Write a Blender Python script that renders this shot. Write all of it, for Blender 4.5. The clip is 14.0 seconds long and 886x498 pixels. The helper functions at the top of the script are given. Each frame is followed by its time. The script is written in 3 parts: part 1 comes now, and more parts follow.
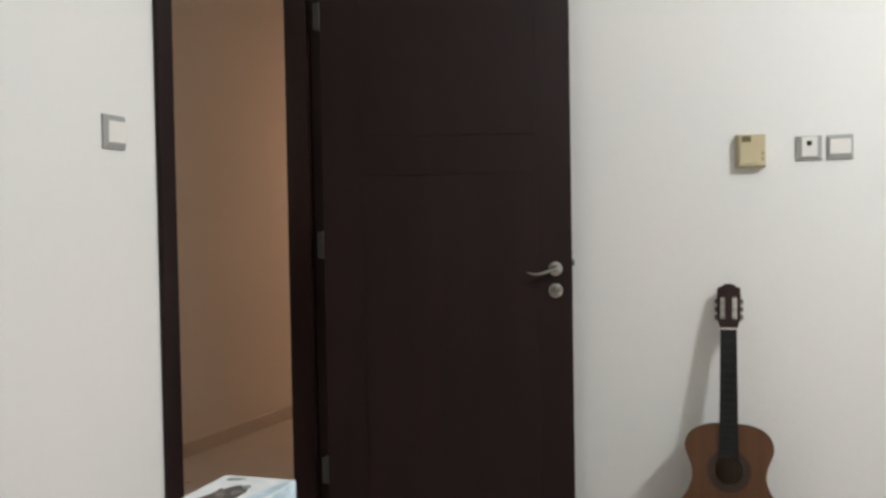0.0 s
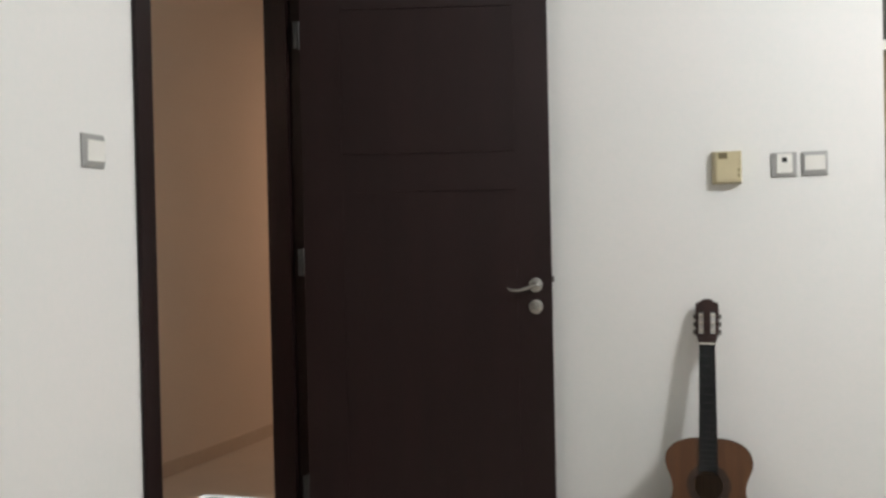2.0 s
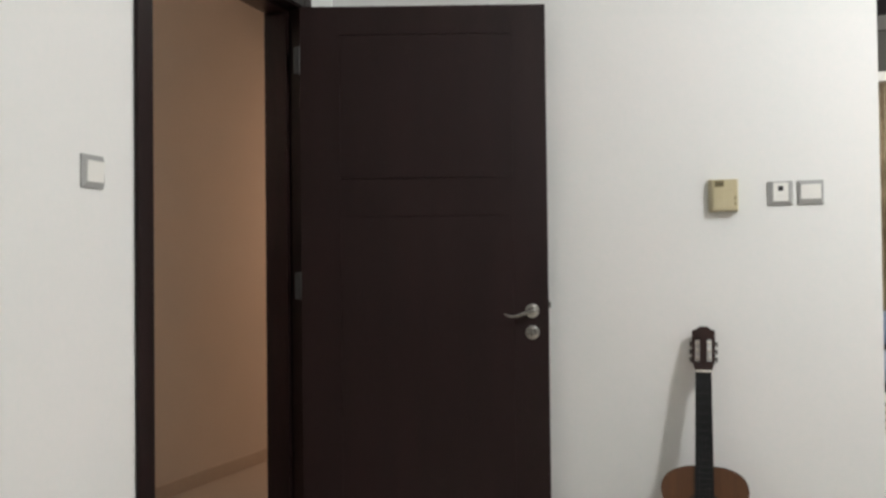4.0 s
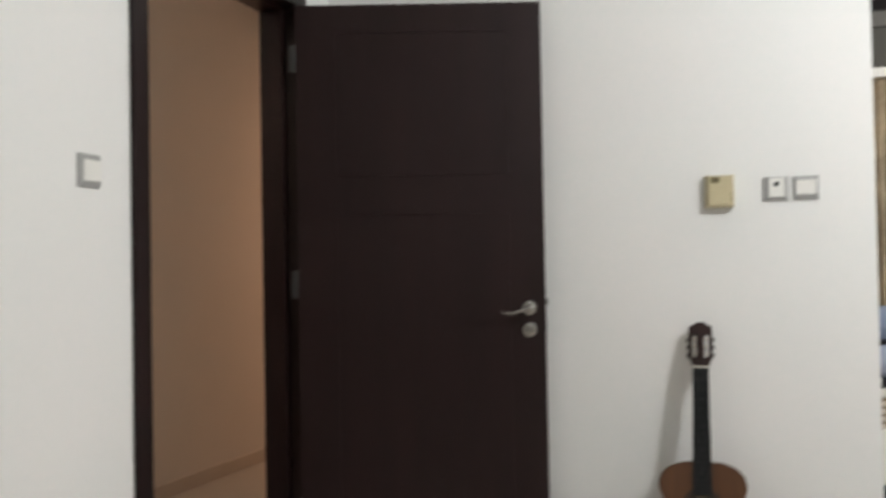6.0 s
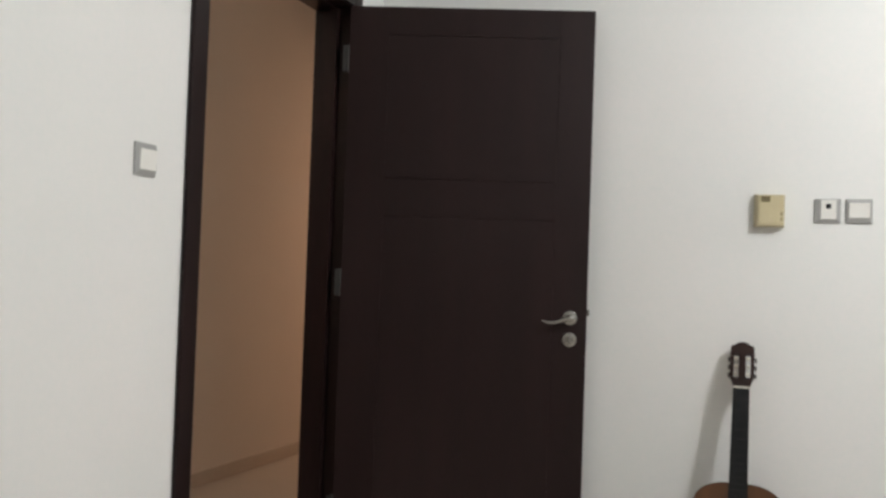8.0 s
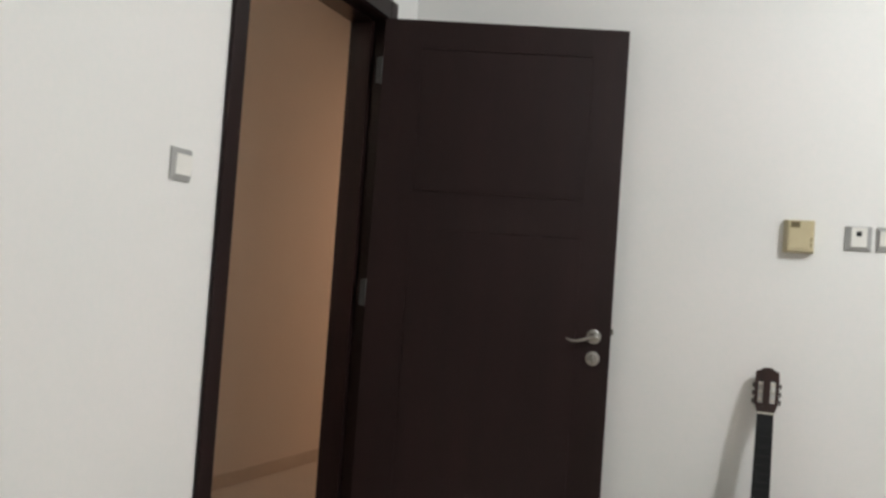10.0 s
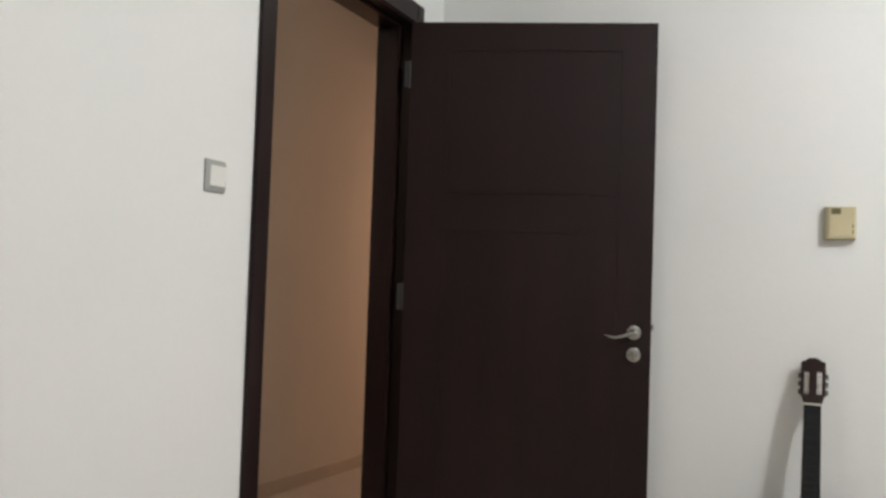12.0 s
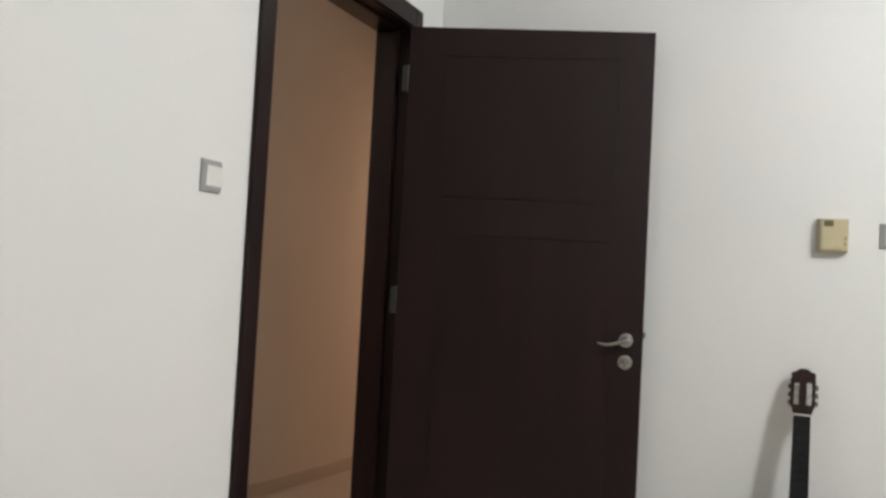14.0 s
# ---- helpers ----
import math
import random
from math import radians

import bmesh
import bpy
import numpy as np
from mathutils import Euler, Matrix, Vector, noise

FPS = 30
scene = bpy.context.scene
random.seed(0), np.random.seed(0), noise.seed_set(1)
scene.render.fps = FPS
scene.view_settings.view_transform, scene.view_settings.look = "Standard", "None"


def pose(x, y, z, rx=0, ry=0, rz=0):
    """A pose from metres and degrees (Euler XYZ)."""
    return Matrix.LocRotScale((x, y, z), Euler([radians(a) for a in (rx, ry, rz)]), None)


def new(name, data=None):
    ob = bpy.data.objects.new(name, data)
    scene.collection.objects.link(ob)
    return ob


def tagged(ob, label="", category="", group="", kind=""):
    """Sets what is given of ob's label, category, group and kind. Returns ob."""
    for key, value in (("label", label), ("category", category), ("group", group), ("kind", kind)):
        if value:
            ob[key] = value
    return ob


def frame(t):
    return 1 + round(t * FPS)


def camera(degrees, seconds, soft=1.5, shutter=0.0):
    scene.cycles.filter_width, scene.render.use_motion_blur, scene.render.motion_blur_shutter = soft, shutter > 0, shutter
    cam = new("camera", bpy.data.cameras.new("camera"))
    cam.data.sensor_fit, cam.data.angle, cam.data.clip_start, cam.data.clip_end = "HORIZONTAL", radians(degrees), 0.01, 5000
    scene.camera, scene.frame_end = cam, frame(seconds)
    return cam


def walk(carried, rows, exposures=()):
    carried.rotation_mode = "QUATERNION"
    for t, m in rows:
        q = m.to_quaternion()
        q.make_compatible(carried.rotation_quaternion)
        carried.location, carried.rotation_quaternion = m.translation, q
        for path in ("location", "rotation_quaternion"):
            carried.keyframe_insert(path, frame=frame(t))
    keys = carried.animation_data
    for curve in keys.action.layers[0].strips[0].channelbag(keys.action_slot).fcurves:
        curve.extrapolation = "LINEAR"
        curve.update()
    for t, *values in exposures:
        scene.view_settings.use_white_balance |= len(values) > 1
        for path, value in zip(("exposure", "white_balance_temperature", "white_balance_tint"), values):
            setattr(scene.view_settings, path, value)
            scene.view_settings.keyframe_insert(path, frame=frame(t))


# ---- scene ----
# ---- camera ----
cam = camera(52.84, 14.0, soft=2.8, shutter=0.6)
ROWS = [  # seconds, x, y, z, yaw, pitch, roll
    (0.0, 1.4156, 0.1581, 1.1763, 18.569, -1.567, 1.002),
    (0.3, 1.4129, 0.1535, 1.1753, 18.333, -1.748, 1.323),
    (0.5, 1.4118, 0.1582, 1.1744, 18.424, -2.164, 0.975),
    (1.0, 1.4178, 0.1522, 1.1751, 17.980, -1.442, 1.006),
    (1.2, 1.4213, 0.1476, 1.1756, 17.722, -0.971, 1.164),
    (1.5, 1.4274, 0.1506, 1.1768, 17.563, -0.710, 1.281),
    (2.0, 1.4255, 0.1498, 1.1790, 17.433, -0.552, 1.254),
    (2.2, 1.4242, 0.1470, 1.1772, 17.421, -0.598, 1.269),
    (2.5, 1.4236, 0.1489, 1.1765, 17.419, -1.112, 1.171),
    (3.0, 1.4206, 0.1555, 1.1706, 17.514, -1.454, 0.898),
    (3.2, 1.4229, 0.1512, 1.1756, 17.440, -0.877, 0.769),
    (5.3, 1.4296, 0.1429, 1.1684, 17.110, 1.805, 0.848),
    (5.5, 1.4257, 0.1427, 1.1706, 17.851, 1.710, 1.415),
    (5.7, 1.4255, 0.1395, 1.1687, 15.810, 2.166, 1.799),
    (5.9, 1.4264, 0.1443, 1.1677, 15.958, 1.522, 1.079),
    (6.0, 1.4220, 0.1416, 1.1654, 16.952, 1.144, 1.036),
    (6.2, 1.4163, 0.1413, 1.1609, 18.572, -0.082, 1.025),
    (6.5, 1.4080, 0.1416, 1.1543, 18.613, -0.002, -0.536),
    (6.8, 1.4053, 0.1346, 1.1581, 19.330, 0.614, -1.478),
    (7.0, 1.4041, 0.1317, 1.1614, 19.405, 1.412, -1.366),
    (7.2, 1.3997, 0.1296, 1.1609, 18.902, 1.646, -1.820),
    (7.5, 1.3942, 0.1344, 1.1587, 19.651, 2.158, -1.533),
    (7.8, 1.3962, 0.1290, 1.1634, 19.915, 2.510, -1.136),
    (8.0, 1.3985, 0.1331, 1.1671, 19.210, 1.362, -1.993),
    (8.2, 1.3978, 0.1319, 1.1616, 20.107, 1.464, -1.660),
    (10.3, 1.3744, 0.1189, 1.1699, 20.554, 2.070, -4.400),
    (10.5, 1.3770, 0.1191, 1.1660, 21.433, 1.980, -3.825),
    (10.8, 1.3802, 0.1198, 1.1687, 22.444, 1.879, -2.594),
    (11.0, 1.3828, 0.1271, 1.1680, 22.879, 1.708, -1.597),
    (11.3, 1.3827, 0.1218, 1.1677, 23.006, 1.939, -2.124),
    (11.5, 1.3833, 0.1234, 1.1664, 22.792, 2.254, -2.368),
    (12.0, 1.3797, 0.1228, 1.1659, 22.801, 2.161, -1.944),
    (12.5, 1.3844, 0.1214, 1.1644, 23.410, 2.717, -2.020),
    (12.8, 1.3821, 0.1157, 1.1664, 23.814, 2.585, -1.913),
    (13.0, 1.3812, 0.1198, 1.1648, 23.895, 2.385, -1.692),
    (13.2, 1.3813, 0.1160, 1.1673, 23.895, 2.284, -1.880),
    (13.5, 1.3825, 0.1190, 1.1666, 23.165, 2.116, -2.310),
    (14.0, 1.3830, 0.1160, 1.1662, 22.395, 2.444, -3.050),
]
walk(cam, [(t, pose(x, y, z, 90 + pitch, roll, yaw)) for t, x, y, z, yaw, pitch, roll in ROWS])

# ---- light ----
world = bpy.data.worlds.new("world")
scene.world = world
world.use_nodes = True
world.node_tree.nodes["Background"].inputs[0].default_value = (0.02, 0.022, 0.03, 1)
world.node_tree.nodes["Background"].inputs[1].default_value = 0.2


def lamp(name, where, watts, radius, colour):
    data = bpy.data.lights.new(name, "POINT")
    data.energy, data.shadow_soft_size, data.color = watts, radius, colour
    ob = new(name, data)
    ob.location = where
    return ob


lamp("room_light", (2.95, 1.65, 2.75), 137, 0.12, (0.942, 0.97, 0.972))
lamp("hall_light", (-0.35, 6.9, 1.65), 45, 0.45, (1.0, 0.65, 0.45))
# added neutral fill for the hall wall, no fitting known; position keeps the jamb dark
lamp("hall_fill_light", (-0.162, 0.9, 2.75), 18.5, 0.03, (1.0, 0.97, 0.90))
# added fill that brightens curtain and bedding, not a known lamp
lamp("alcove_fill_light", (3.3, 4.3, 2.35), 14, 0.12, (1.0, 0.9, 0.76))

# ---- materials ----


def material(name, colour, rough=0.5, metal=0.0, spread=0.06, scale=6.0, fine=90.0, bump=0.08, depth=0.002, stretch=(1, 1, 1), rough_spread=0.08, hue=None, coat=0.0, spec=0.5):
    """A surface with slow stains and fine grain in object space."""
    m = bpy.data.materials.new(name)
    m.use_nodes = True
    nt = m.node_tree
    b = nt.nodes["Principled BSDF"]
    co = nt.nodes.new("ShaderNodeTexCoord")
    mp = nt.nodes.new("ShaderNodeMapping")
    mp.inputs["Scale"].default_value = stretch
    nt.links.new(co.outputs["Object"], mp.inputs["Vector"])
    big = nt.nodes.new("ShaderNodeTexNoise")
    big.inputs["Scale"].default_value, big.inputs["Detail"].default_value = scale, 4
    small = nt.nodes.new("ShaderNodeTexNoise")
    small.inputs["Scale"].default_value, small.inputs["Detail"].default_value = fine, 5
    for n in (big, small):
        nt.links.new(mp.outputs[0], n.inputs["Vector"])
    mean = nt.nodes.new("ShaderNodeMix")
    mean.data_type = "FLOAT"
    mean.inputs["Factor"].default_value = 0.4
    nt.links.new(big.outputs[0], mean.inputs[2])
    nt.links.new(small.outputs[0], mean.inputs[3])
    ramp = nt.nodes.new("ShaderNodeValToRGB")
    dark = [c * (1 - spread) for c in colour]
    light = [min(1, c * (1 + spread)) for c in (hue or colour)]
    ramp.color_ramp.elements[0].position, ramp.color_ramp.elements[1].position = 0.33, 0.67
    ramp.color_ramp.elements[0].color, ramp.color_ramp.elements[1].color = (*dark, 1), (*light, 1)
    nt.links.new(mean.outputs[0], ramp.inputs[0])
    nt.links.new(ramp.outputs[0], b.inputs["Base Color"])
    rr = nt.nodes.new("ShaderNodeMapRange")
    rr.inputs["To Min"].default_value, rr.inputs["To Max"].default_value = max(0.02, rough - rough_spread), min(1, rough + rough_spread)
    nt.links.new(big.outputs[0], rr.inputs[0])
    nt.links.new(rr.outputs[0], b.inputs["Roughness"])
    b.inputs["Metallic"].default_value = metal
    b.inputs["Specular IOR Level"].default_value = spec
    b.inputs["Coat Weight"].default_value = coat
    if bump:
        bp = nt.nodes.new("ShaderNodeBump")
        bp.inputs["Strength"].default_value, bp.inputs["Distance"].default_value = bump, depth
        nt.links.new(small.outputs[0], bp.inputs["Height"])
        nt.links.new(bp.outputs[0], b.inputs["Normal"])
    return m


PLASTER = material("wall_paint", (0.775, 0.785, 0.768), 0.75, spread=0.012, scale=1.7, fine=60, bump=0.25, depth=0.0015, hue=(0.805, 0.785, 0.768))
# invented darker tone for the unseen south wall, weakens its reflection in the door
SOUTH_DIM = material("dimmed_south_wall", (0.50, 0.465, 0.43), 0.7, spread=0.03, scale=1.7, fine=60, bump=0.2)
CEILING = material("ceiling_paint", (0.86, 0.855, 0.84), 0.85, spread=0.02, scale=2, fine=50)
HALL = material("hall_paint", (0.70, 0.635, 0.565), 0.8, spread=0.03, scale=2, fine=60, bump=0.2)
TILE = material("floor_tile", (0.49, 0.44, 0.385), 0.30, spread=0.08, scale=5, fine=60, bump=0.03)
SKIRT = material("skirting_tile", (0.53, 0.46, 0.39), 0.35, spread=0.08, scale=5, fine=60, bump=0.03)
WOOD = material("dark_stained_wood", (0.0120, 0.0048, 0.0046), 0.50, spread=0.16, scale=3, fine=70, bump=0.12, depth=0.0008, stretch=(3, 3, 0.35), hue=(0.0150, 0.0059, 0.0057), rough_spread=0.02, spec=0.24)
FRAME = material("dark_frame_wood", (0.0112, 0.0056, 0.0055), 0.30, spread=0.30, scale=5, fine=42, bump=0.12, depth=0.0008, stretch=(3, 3, 0.35), hue=(0.0150, 0.0072, 0.0070), rough_spread=0.012, spec=0.20)
STEEL = material("polished_steel", (0.38, 0.375, 0.36), 0.14, metal=1.0, spread=0.12, scale=60, fine=150, bump=0.25, depth=0.0015)
HINGE = material("dull_steel", (0.045, 0.044, 0.043), 0.5, metal=0.5, spread=0.12, scale=25, fine=200, bump=0.05)
GREY = material("silver_plastic", (0.345, 0.345, 0.335), 0.42, spread=0.03, scale=20, fine=300, bump=0.02)
WHITE = material("white_plastic", (0.80, 0.79, 0.75), 0.32, spread=0.02, scale=20, fine=300, bump=0.02)
CREAM = material("yellowed_plastic", (0.525, 0.46, 0.29), 0.42, spread=0.05, scale=18, fine=300, bump=0.03, hue=(0.55, 0.485, 0.315))
CREAM_LIGHT = material("cream_frame", (0.42, 0.35, 0.20), 0.42, spread=0.05, scale=18, fine=300, bump=0.03)
CREAM_DARK = material("yellowed_grille", (0.29, 0.245, 0.14), 0.5, spread=0.05, scale=18, fine=300, bump=0.03)
DISPLAY = material("display_glass", (0.16, 0.135, 0.08), 0.2, spread=0.05, scale=20, fine=100, bump=0)
FRET = material("worn_fret_metal", (0.034, 0.034, 0.034), 0.5, metal=0.6, spread=0.1, bump=0)
BLACK = material("black_plastic", (0.012, 0.012, 0.013), 0.4, spread=0.1, scale=20, fine=200, bump=0.02)
CEDAR = material("soundboard_wood", (0.076, 0.0290, 0.0104), 0.45, spread=0.16, scale=4, fine=60, bump=0.03, depth=0.0004, stretch=(14, 4, 0.8), hue=(0.094, 0.0385, 0.0135), coat=0.05)
MAHOGANY = material("guitar_side_wood", (0.0165, 0.0068, 0.0056), 0.4, spread=0.3, scale=5, fine=50, bump=0.03, depth=0.0004, stretch=(10, 4, 0.8), hue=(0.025, 0.0098, 0.0076), coat=0.03, spec=0.25)
EBONY = material("fingerboard_wood", (0.0115, 0.0118, 0.0128), 0.50, spread=0.3, scale=8, fine=80, bump=0.05, depth=0.0004, stretch=(8, 8, 0.8), spec=0.2)
ROSETTE = material("rosette_inlay", (0.020, 0.011, 0.0075), 0.5, spread=0.4, scale=90, fine=260, bump=0.02, hue=(0.034, 0.017, 0.010))
LINING = material("pale_inside_wood", (0.30, 0.20, 0.12), 0.6, spread=0.15, scale=8, fine=60, stretch=(10, 4, 0.8))
ROSETTE_DARK = material("rosette_dark_line", (0.016, 0.009, 0.006), 0.5, spread=0.3, scale=90, fine=260, bump=0.02)
PEG = material("tan_peg", (0.075, 0.055, 0.042), 0.35, spread=0.2, scale=60, fine=200, bump=0.02)
BONE = material("bone_nut", (0.75, 0.71, 0.62), 0.4, spread=0.05, scale=30, fine=200, bump=0.02)
NYLON = material("nylon_string", (0.012, 0.012, 0.012), 0.5, spread=0.03, bump=0)
CARD = material("printed_card", (0.72, 0.77, 0.80), 0.4, spread=0.10, scale=16, fine=60, bump=0.02, hue=(0.80, 0.83, 0.84))
CARD_BLUE = material("pale_blue_print", (0.42, 0.60, 0.74), 0.4, spread=0.22, scale=14, fine=60, bump=0.02, hue=(0.62, 0.75, 0.83))
CARD_DARK = material("dark_print", (0.028, 0.028, 0.026), 0.45, spread=0.6, scale=50, fine=140, bump=0.02, hue=(0.07, 0.06, 0.058))
CARD_GREEN = material("grey_green_print", (0.25, 0.30, 0.29), 0.45, spread=0.4, scale=50, fine=140, bump=0.02)
CARD_PINK = material("grey_pink_print", (0.08, 0.07, 0.07), 0.45, spread=0.5, scale=70, fine=160, bump=0.02, hue=(0.19, 0.16, 0.16))
TABLE = material("table_wood", (0.25, 0.15, 0.085), 0.45, spread=0.2, scale=5, fine=50, stretch=(0.6, 6, 6))
CURTAIN = material("gold_curtain_cloth", (0.27, 0.20, 0.13), 0.40, spread=0.35, scale=14, fine=120, bump=0.2, stretch=(1, 1, 0.6), hue=(0.40, 0.32, 0.22))
SHEER = material("beige_lining_cloth", (0.55, 0.46, 0.28), 0.8, spread=0.07, scale=5, fine=200, bump=0.2)
RAIL = material("white_rail_paint", (0.85, 0.84, 0.82), 0.5, spread=0.02)
BULK = material("grey_bulkhead_paint", (0.066, 0.064, 0.058), 0.7, spread=0.12, scale=4, fine=80)
BULK_LIGHT = material("grey_moulding_paint", (0.115, 0.11, 0.105), 0.6, spread=0.1, scale=4, fine=80)
BULK_DARK = material("dark_beam_wood", (0.010, 0.008, 0.009), 0.6, spread=0.2, scale=4, fine=80, spec=0.12)
BLUE = material("blue_cotton", (0.185, 0.225, 0.34), 0.85, spread=0.10, scale=10, fine=160, bump=0.3, hue=(0.22, 0.265, 0.38))
LAVENDER = material("lavender_cotton", (0.30, 0.33, 0.46), 0.85, spread=0.12, scale=10, fine=160, bump=0.3, hue=(0.36, 0.38, 0.50))
SHEET = material("white_sheet", (0.72, 0.70, 0.66), 0.85, spread=0.04, scale=8, fine=160, bump=0.3)
BROWN = material("brown_stripe_cloth", (0.20, 0.12, 0.065), 0.9, spread=0.2, scale=14, fine=160, bump=0.3)
TAN = material("tan_stripe_cloth", (0.60, 0.50, 0.43), 0.9, spread=0.1, scale=14, fine=160, bump=0.3)
DARKCLOTH = material("dark_cloth", (0.018, 0.016, 0.020), 0.9, spread=0.2, scale=14, fine=160, bump=0.3)

# ---- helpers ----


def part(name, bm, mat, parent=None, label="", smooth=False, m=None):
    """Link a bmesh as one mesh object under a thing or a part."""
    bmesh.ops.recalc_face_normals(bm, faces=bm.faces)
    me = bpy.data.meshes.new(name)
    bm.to_mesh(me)
    bm.free()
    me.materials.append(mat)
    if smooth:
        for p in me.polygons:
            p.use_smooth = True
        me.set_sharp_from_angle(angle=radians(38))
    ob = new(name, me)
    if m is not None:
        ob.matrix_basis = m
    if parent is not None:
        ob.parent = parent
    return tagged(ob, label)


def thing(name, m, label, category, group="", kind=""):
    ob = new(name)
    ob.matrix_basis = m
    return tagged(ob, label, category, group, kind)


def block(x0, x1, y0, y1, z0, z1, bevel=0.0, seg=2, bm=None):
    bm = bm or bmesh.new()
    made = bmesh.ops.create_cube(bm, size=1)["verts"]
    for v in made:
        v.co = Vector((x0 if v.co.x < 0 else x1, y0 if v.co.y < 0 else y1, z0 if v.co.z < 0 else z1))
    if bevel:
        edges = list({e for v in made for e in v.link_edges})
        bmesh.ops.bevel(bm, geom=edges, offset=bevel, segments=seg, affect="EDGES", profile=0.5)
    return bm


def lathe(profile, steps=32, bm=None, m=Matrix.Identity(4)):
    """Turn (radius, height) pairs about z."""
    bm = bm or bmesh.new()
    rings = []
    for r, h in profile:
        rings.append([bm.verts.new(m @ Vector((r * math.cos(k * math.tau / steps), r * math.sin(k * math.tau / steps), h))) for k in range(steps)])
    for a, b in zip(rings, rings[1:]):
        for k in range(steps):
            bm.faces.new((a[k], a[(k + 1) % steps], b[(k + 1) % steps], b[k]))
    bm.faces.new(rings[0][::-1]), bm.faces.new(rings[-1])
    return bm


def slab(outline, z0, z1, bm=None, bevel=0.0, seg=2):
    """Extrude a closed outline of (x, z) pairs along y from z0 to z1."""
    bm = bm or bmesh.new()
    low = [bm.verts.new((x, z0, z)) for x, z in outline]
    high = [bm.verts.new((x, z1, z)) for x, z in outline]
    n = len(outline)
    bm.faces.new(low), bm.faces.new(high[::-1])
    for k in range(n):
        bm.faces.new((low[k], high[k], high[(k + 1) % n], low[(k + 1) % n]))
    if bevel:
        edges = [e for e in bm.edges if abs(e.verts[0].co.y - e.verts[1].co.y) < 1e-6]
        bmesh.ops.bevel(bm, geom=edges, offset=bevel, segments=seg, affect="EDGES", profile=0.5)
    return bm


def tube(points, radii, steps=14, bm=None):
    bm = bm or bmesh.new()
    rings = []
    pts = [Vector(p) for p in points]
    for k, p in enumerate(pts):
        d = (pts[min(k + 1, len(pts) - 1)] - pts[max(k - 1, 0)]).normalized()
        side = d.cross(Vector((0, 0, 1)) if abs(d.z) < 0.9 else Vector((1, 0, 0))).normalized()
        up = side.cross(d)
        rings.append([bm.verts.new(p + radii[k] * (math.cos(a) * side + math.sin(a) * up)) for a in [j * math.tau / steps for j in range(steps)]])
    for a, b in zip(rings, rings[1:]):
        for k in range(steps):
            bm.faces.new((a[k], a[(k + 1) % steps], b[(k + 1) % steps], b[k]))
    bm.faces.new(rings[0][::-1]), bm.faces.new(rings[-1])
    return bm


def wall(name, *boxes, mat=PLASTER, label="smooth off-white painted plaster wall", category="wall"):
    bm = bmesh.new()
    for b in boxes:
        block(*b, bm=bm)
    return tagged(part(name, bm, mat), label, category, kind="structure")


# ---- structure ----
BACK, TOP, FAR, RIGHT, REAR = 3.322, 2.95, 5.25, 5.3, -3.4
END = 1.928            # where the back wall stops and the alcove opens
WALL = 0.122           # thickness of the wall with the door
NEAR_J, FAR_J, HEAD_J = 2.148, 3.031, 2.105   # faces of the door lining
LIN = 0.034

wall("wall_west", (-WALL, 0, REAR, NEAR_J - LIN, 0, TOP), (-WALL, 0, FAR_J + LIN, BACK + 0.12, 0, TOP), (-WALL, 0, NEAR_J - LIN, FAR_J + LIN, HEAD_J + LIN, TOP))
wall("wall_north", (0, END, BACK, BACK + 0.12, 0, TOP))
wall("wall_alcove_west", (END - 0.12, END, BACK + 0.12, FAR, 0, TOP))
wall("wall_alcove_north", (END - 0.12, RIGHT, FAR, FAR + 0.12, 0, TOP))
wall("wall_east", (RIGHT, RIGHT + 0.12, REAR, FAR + 0.12, 0, TOP))
# out of view; kept darker than the other walls for the door's sheen
wall("wall_south", (-WALL, RIGHT + 0.12, REAR - 0.12, REAR, 0, TOP), mat=SOUTH_DIM, label="plain unseen wall, toned down to beige to dim reflections in the door")
wall("ceiling", (-WALL, RIGHT + 0.12, REAR - 0.12, FAR + 0.12, TOP, TOP + 0.1), mat=CEILING, label="plain white painted ceiling", category="ceiling")
wall("floor", (-WALL, RIGHT + 0.12, REAR - 0.12, FAR + 0.12, -0.1, 0), mat=TILE, label="beige polished tile floor", category="floor")
# the hall behind the door
HX = -1.25
HALL_TURN = Matrix.Translation((HX, 5.0, 0)) @ Matrix.Rotation(radians(-4.0), 4, "Z") @ Matrix.Translation((-HX, -5.0, 0))
hall_west = wall("wall_hall_west", (HX - 0.12, HX, 0.1, 7.7, 0, 3.05), mat=HALL, label="warm beige hall wall in dim orange lamplight")
hall_west.matrix_basis = HALL_TURN   # not quite parallel to the wall with the door
wall("wall_hall_north", (HX, -WALL, 7.5, 7.6, 0, 3.05), mat=HALL, label="warm beige hall wall")
# added out of view: its header blocks hall_light from the upper hall wall
wall("wall_hall_light_mask", (-1.16, -1.12, 5.60, 5.72, 0, 3.05), (-0.30, -WALL, 5.60, 5.72, 0, 3.05), (-1.12, -0.30, 5.60, 5.72, 2.34, 3.05), mat=HALL, label="unseen hall partition added to cut off the lamplight above its opening")
wall("wall_hall_south", (HX - 0.30, -WALL, 0.2, 0.3, 0, 3.05), mat=HALL, label="warm beige hall wall")
wall("wall_hall_east", (-WALL, -WALL + 0.1, BACK + 0.12, 7.6, 0, 3.05), mat=HALL, label="warm beige hall wall")
wall("ceiling_hall", (HX - 0.50, -WALL, 0.1, 7.7, 3.05, 3.15), mat=CEILING, label="plain white hall ceiling", category="ceiling")
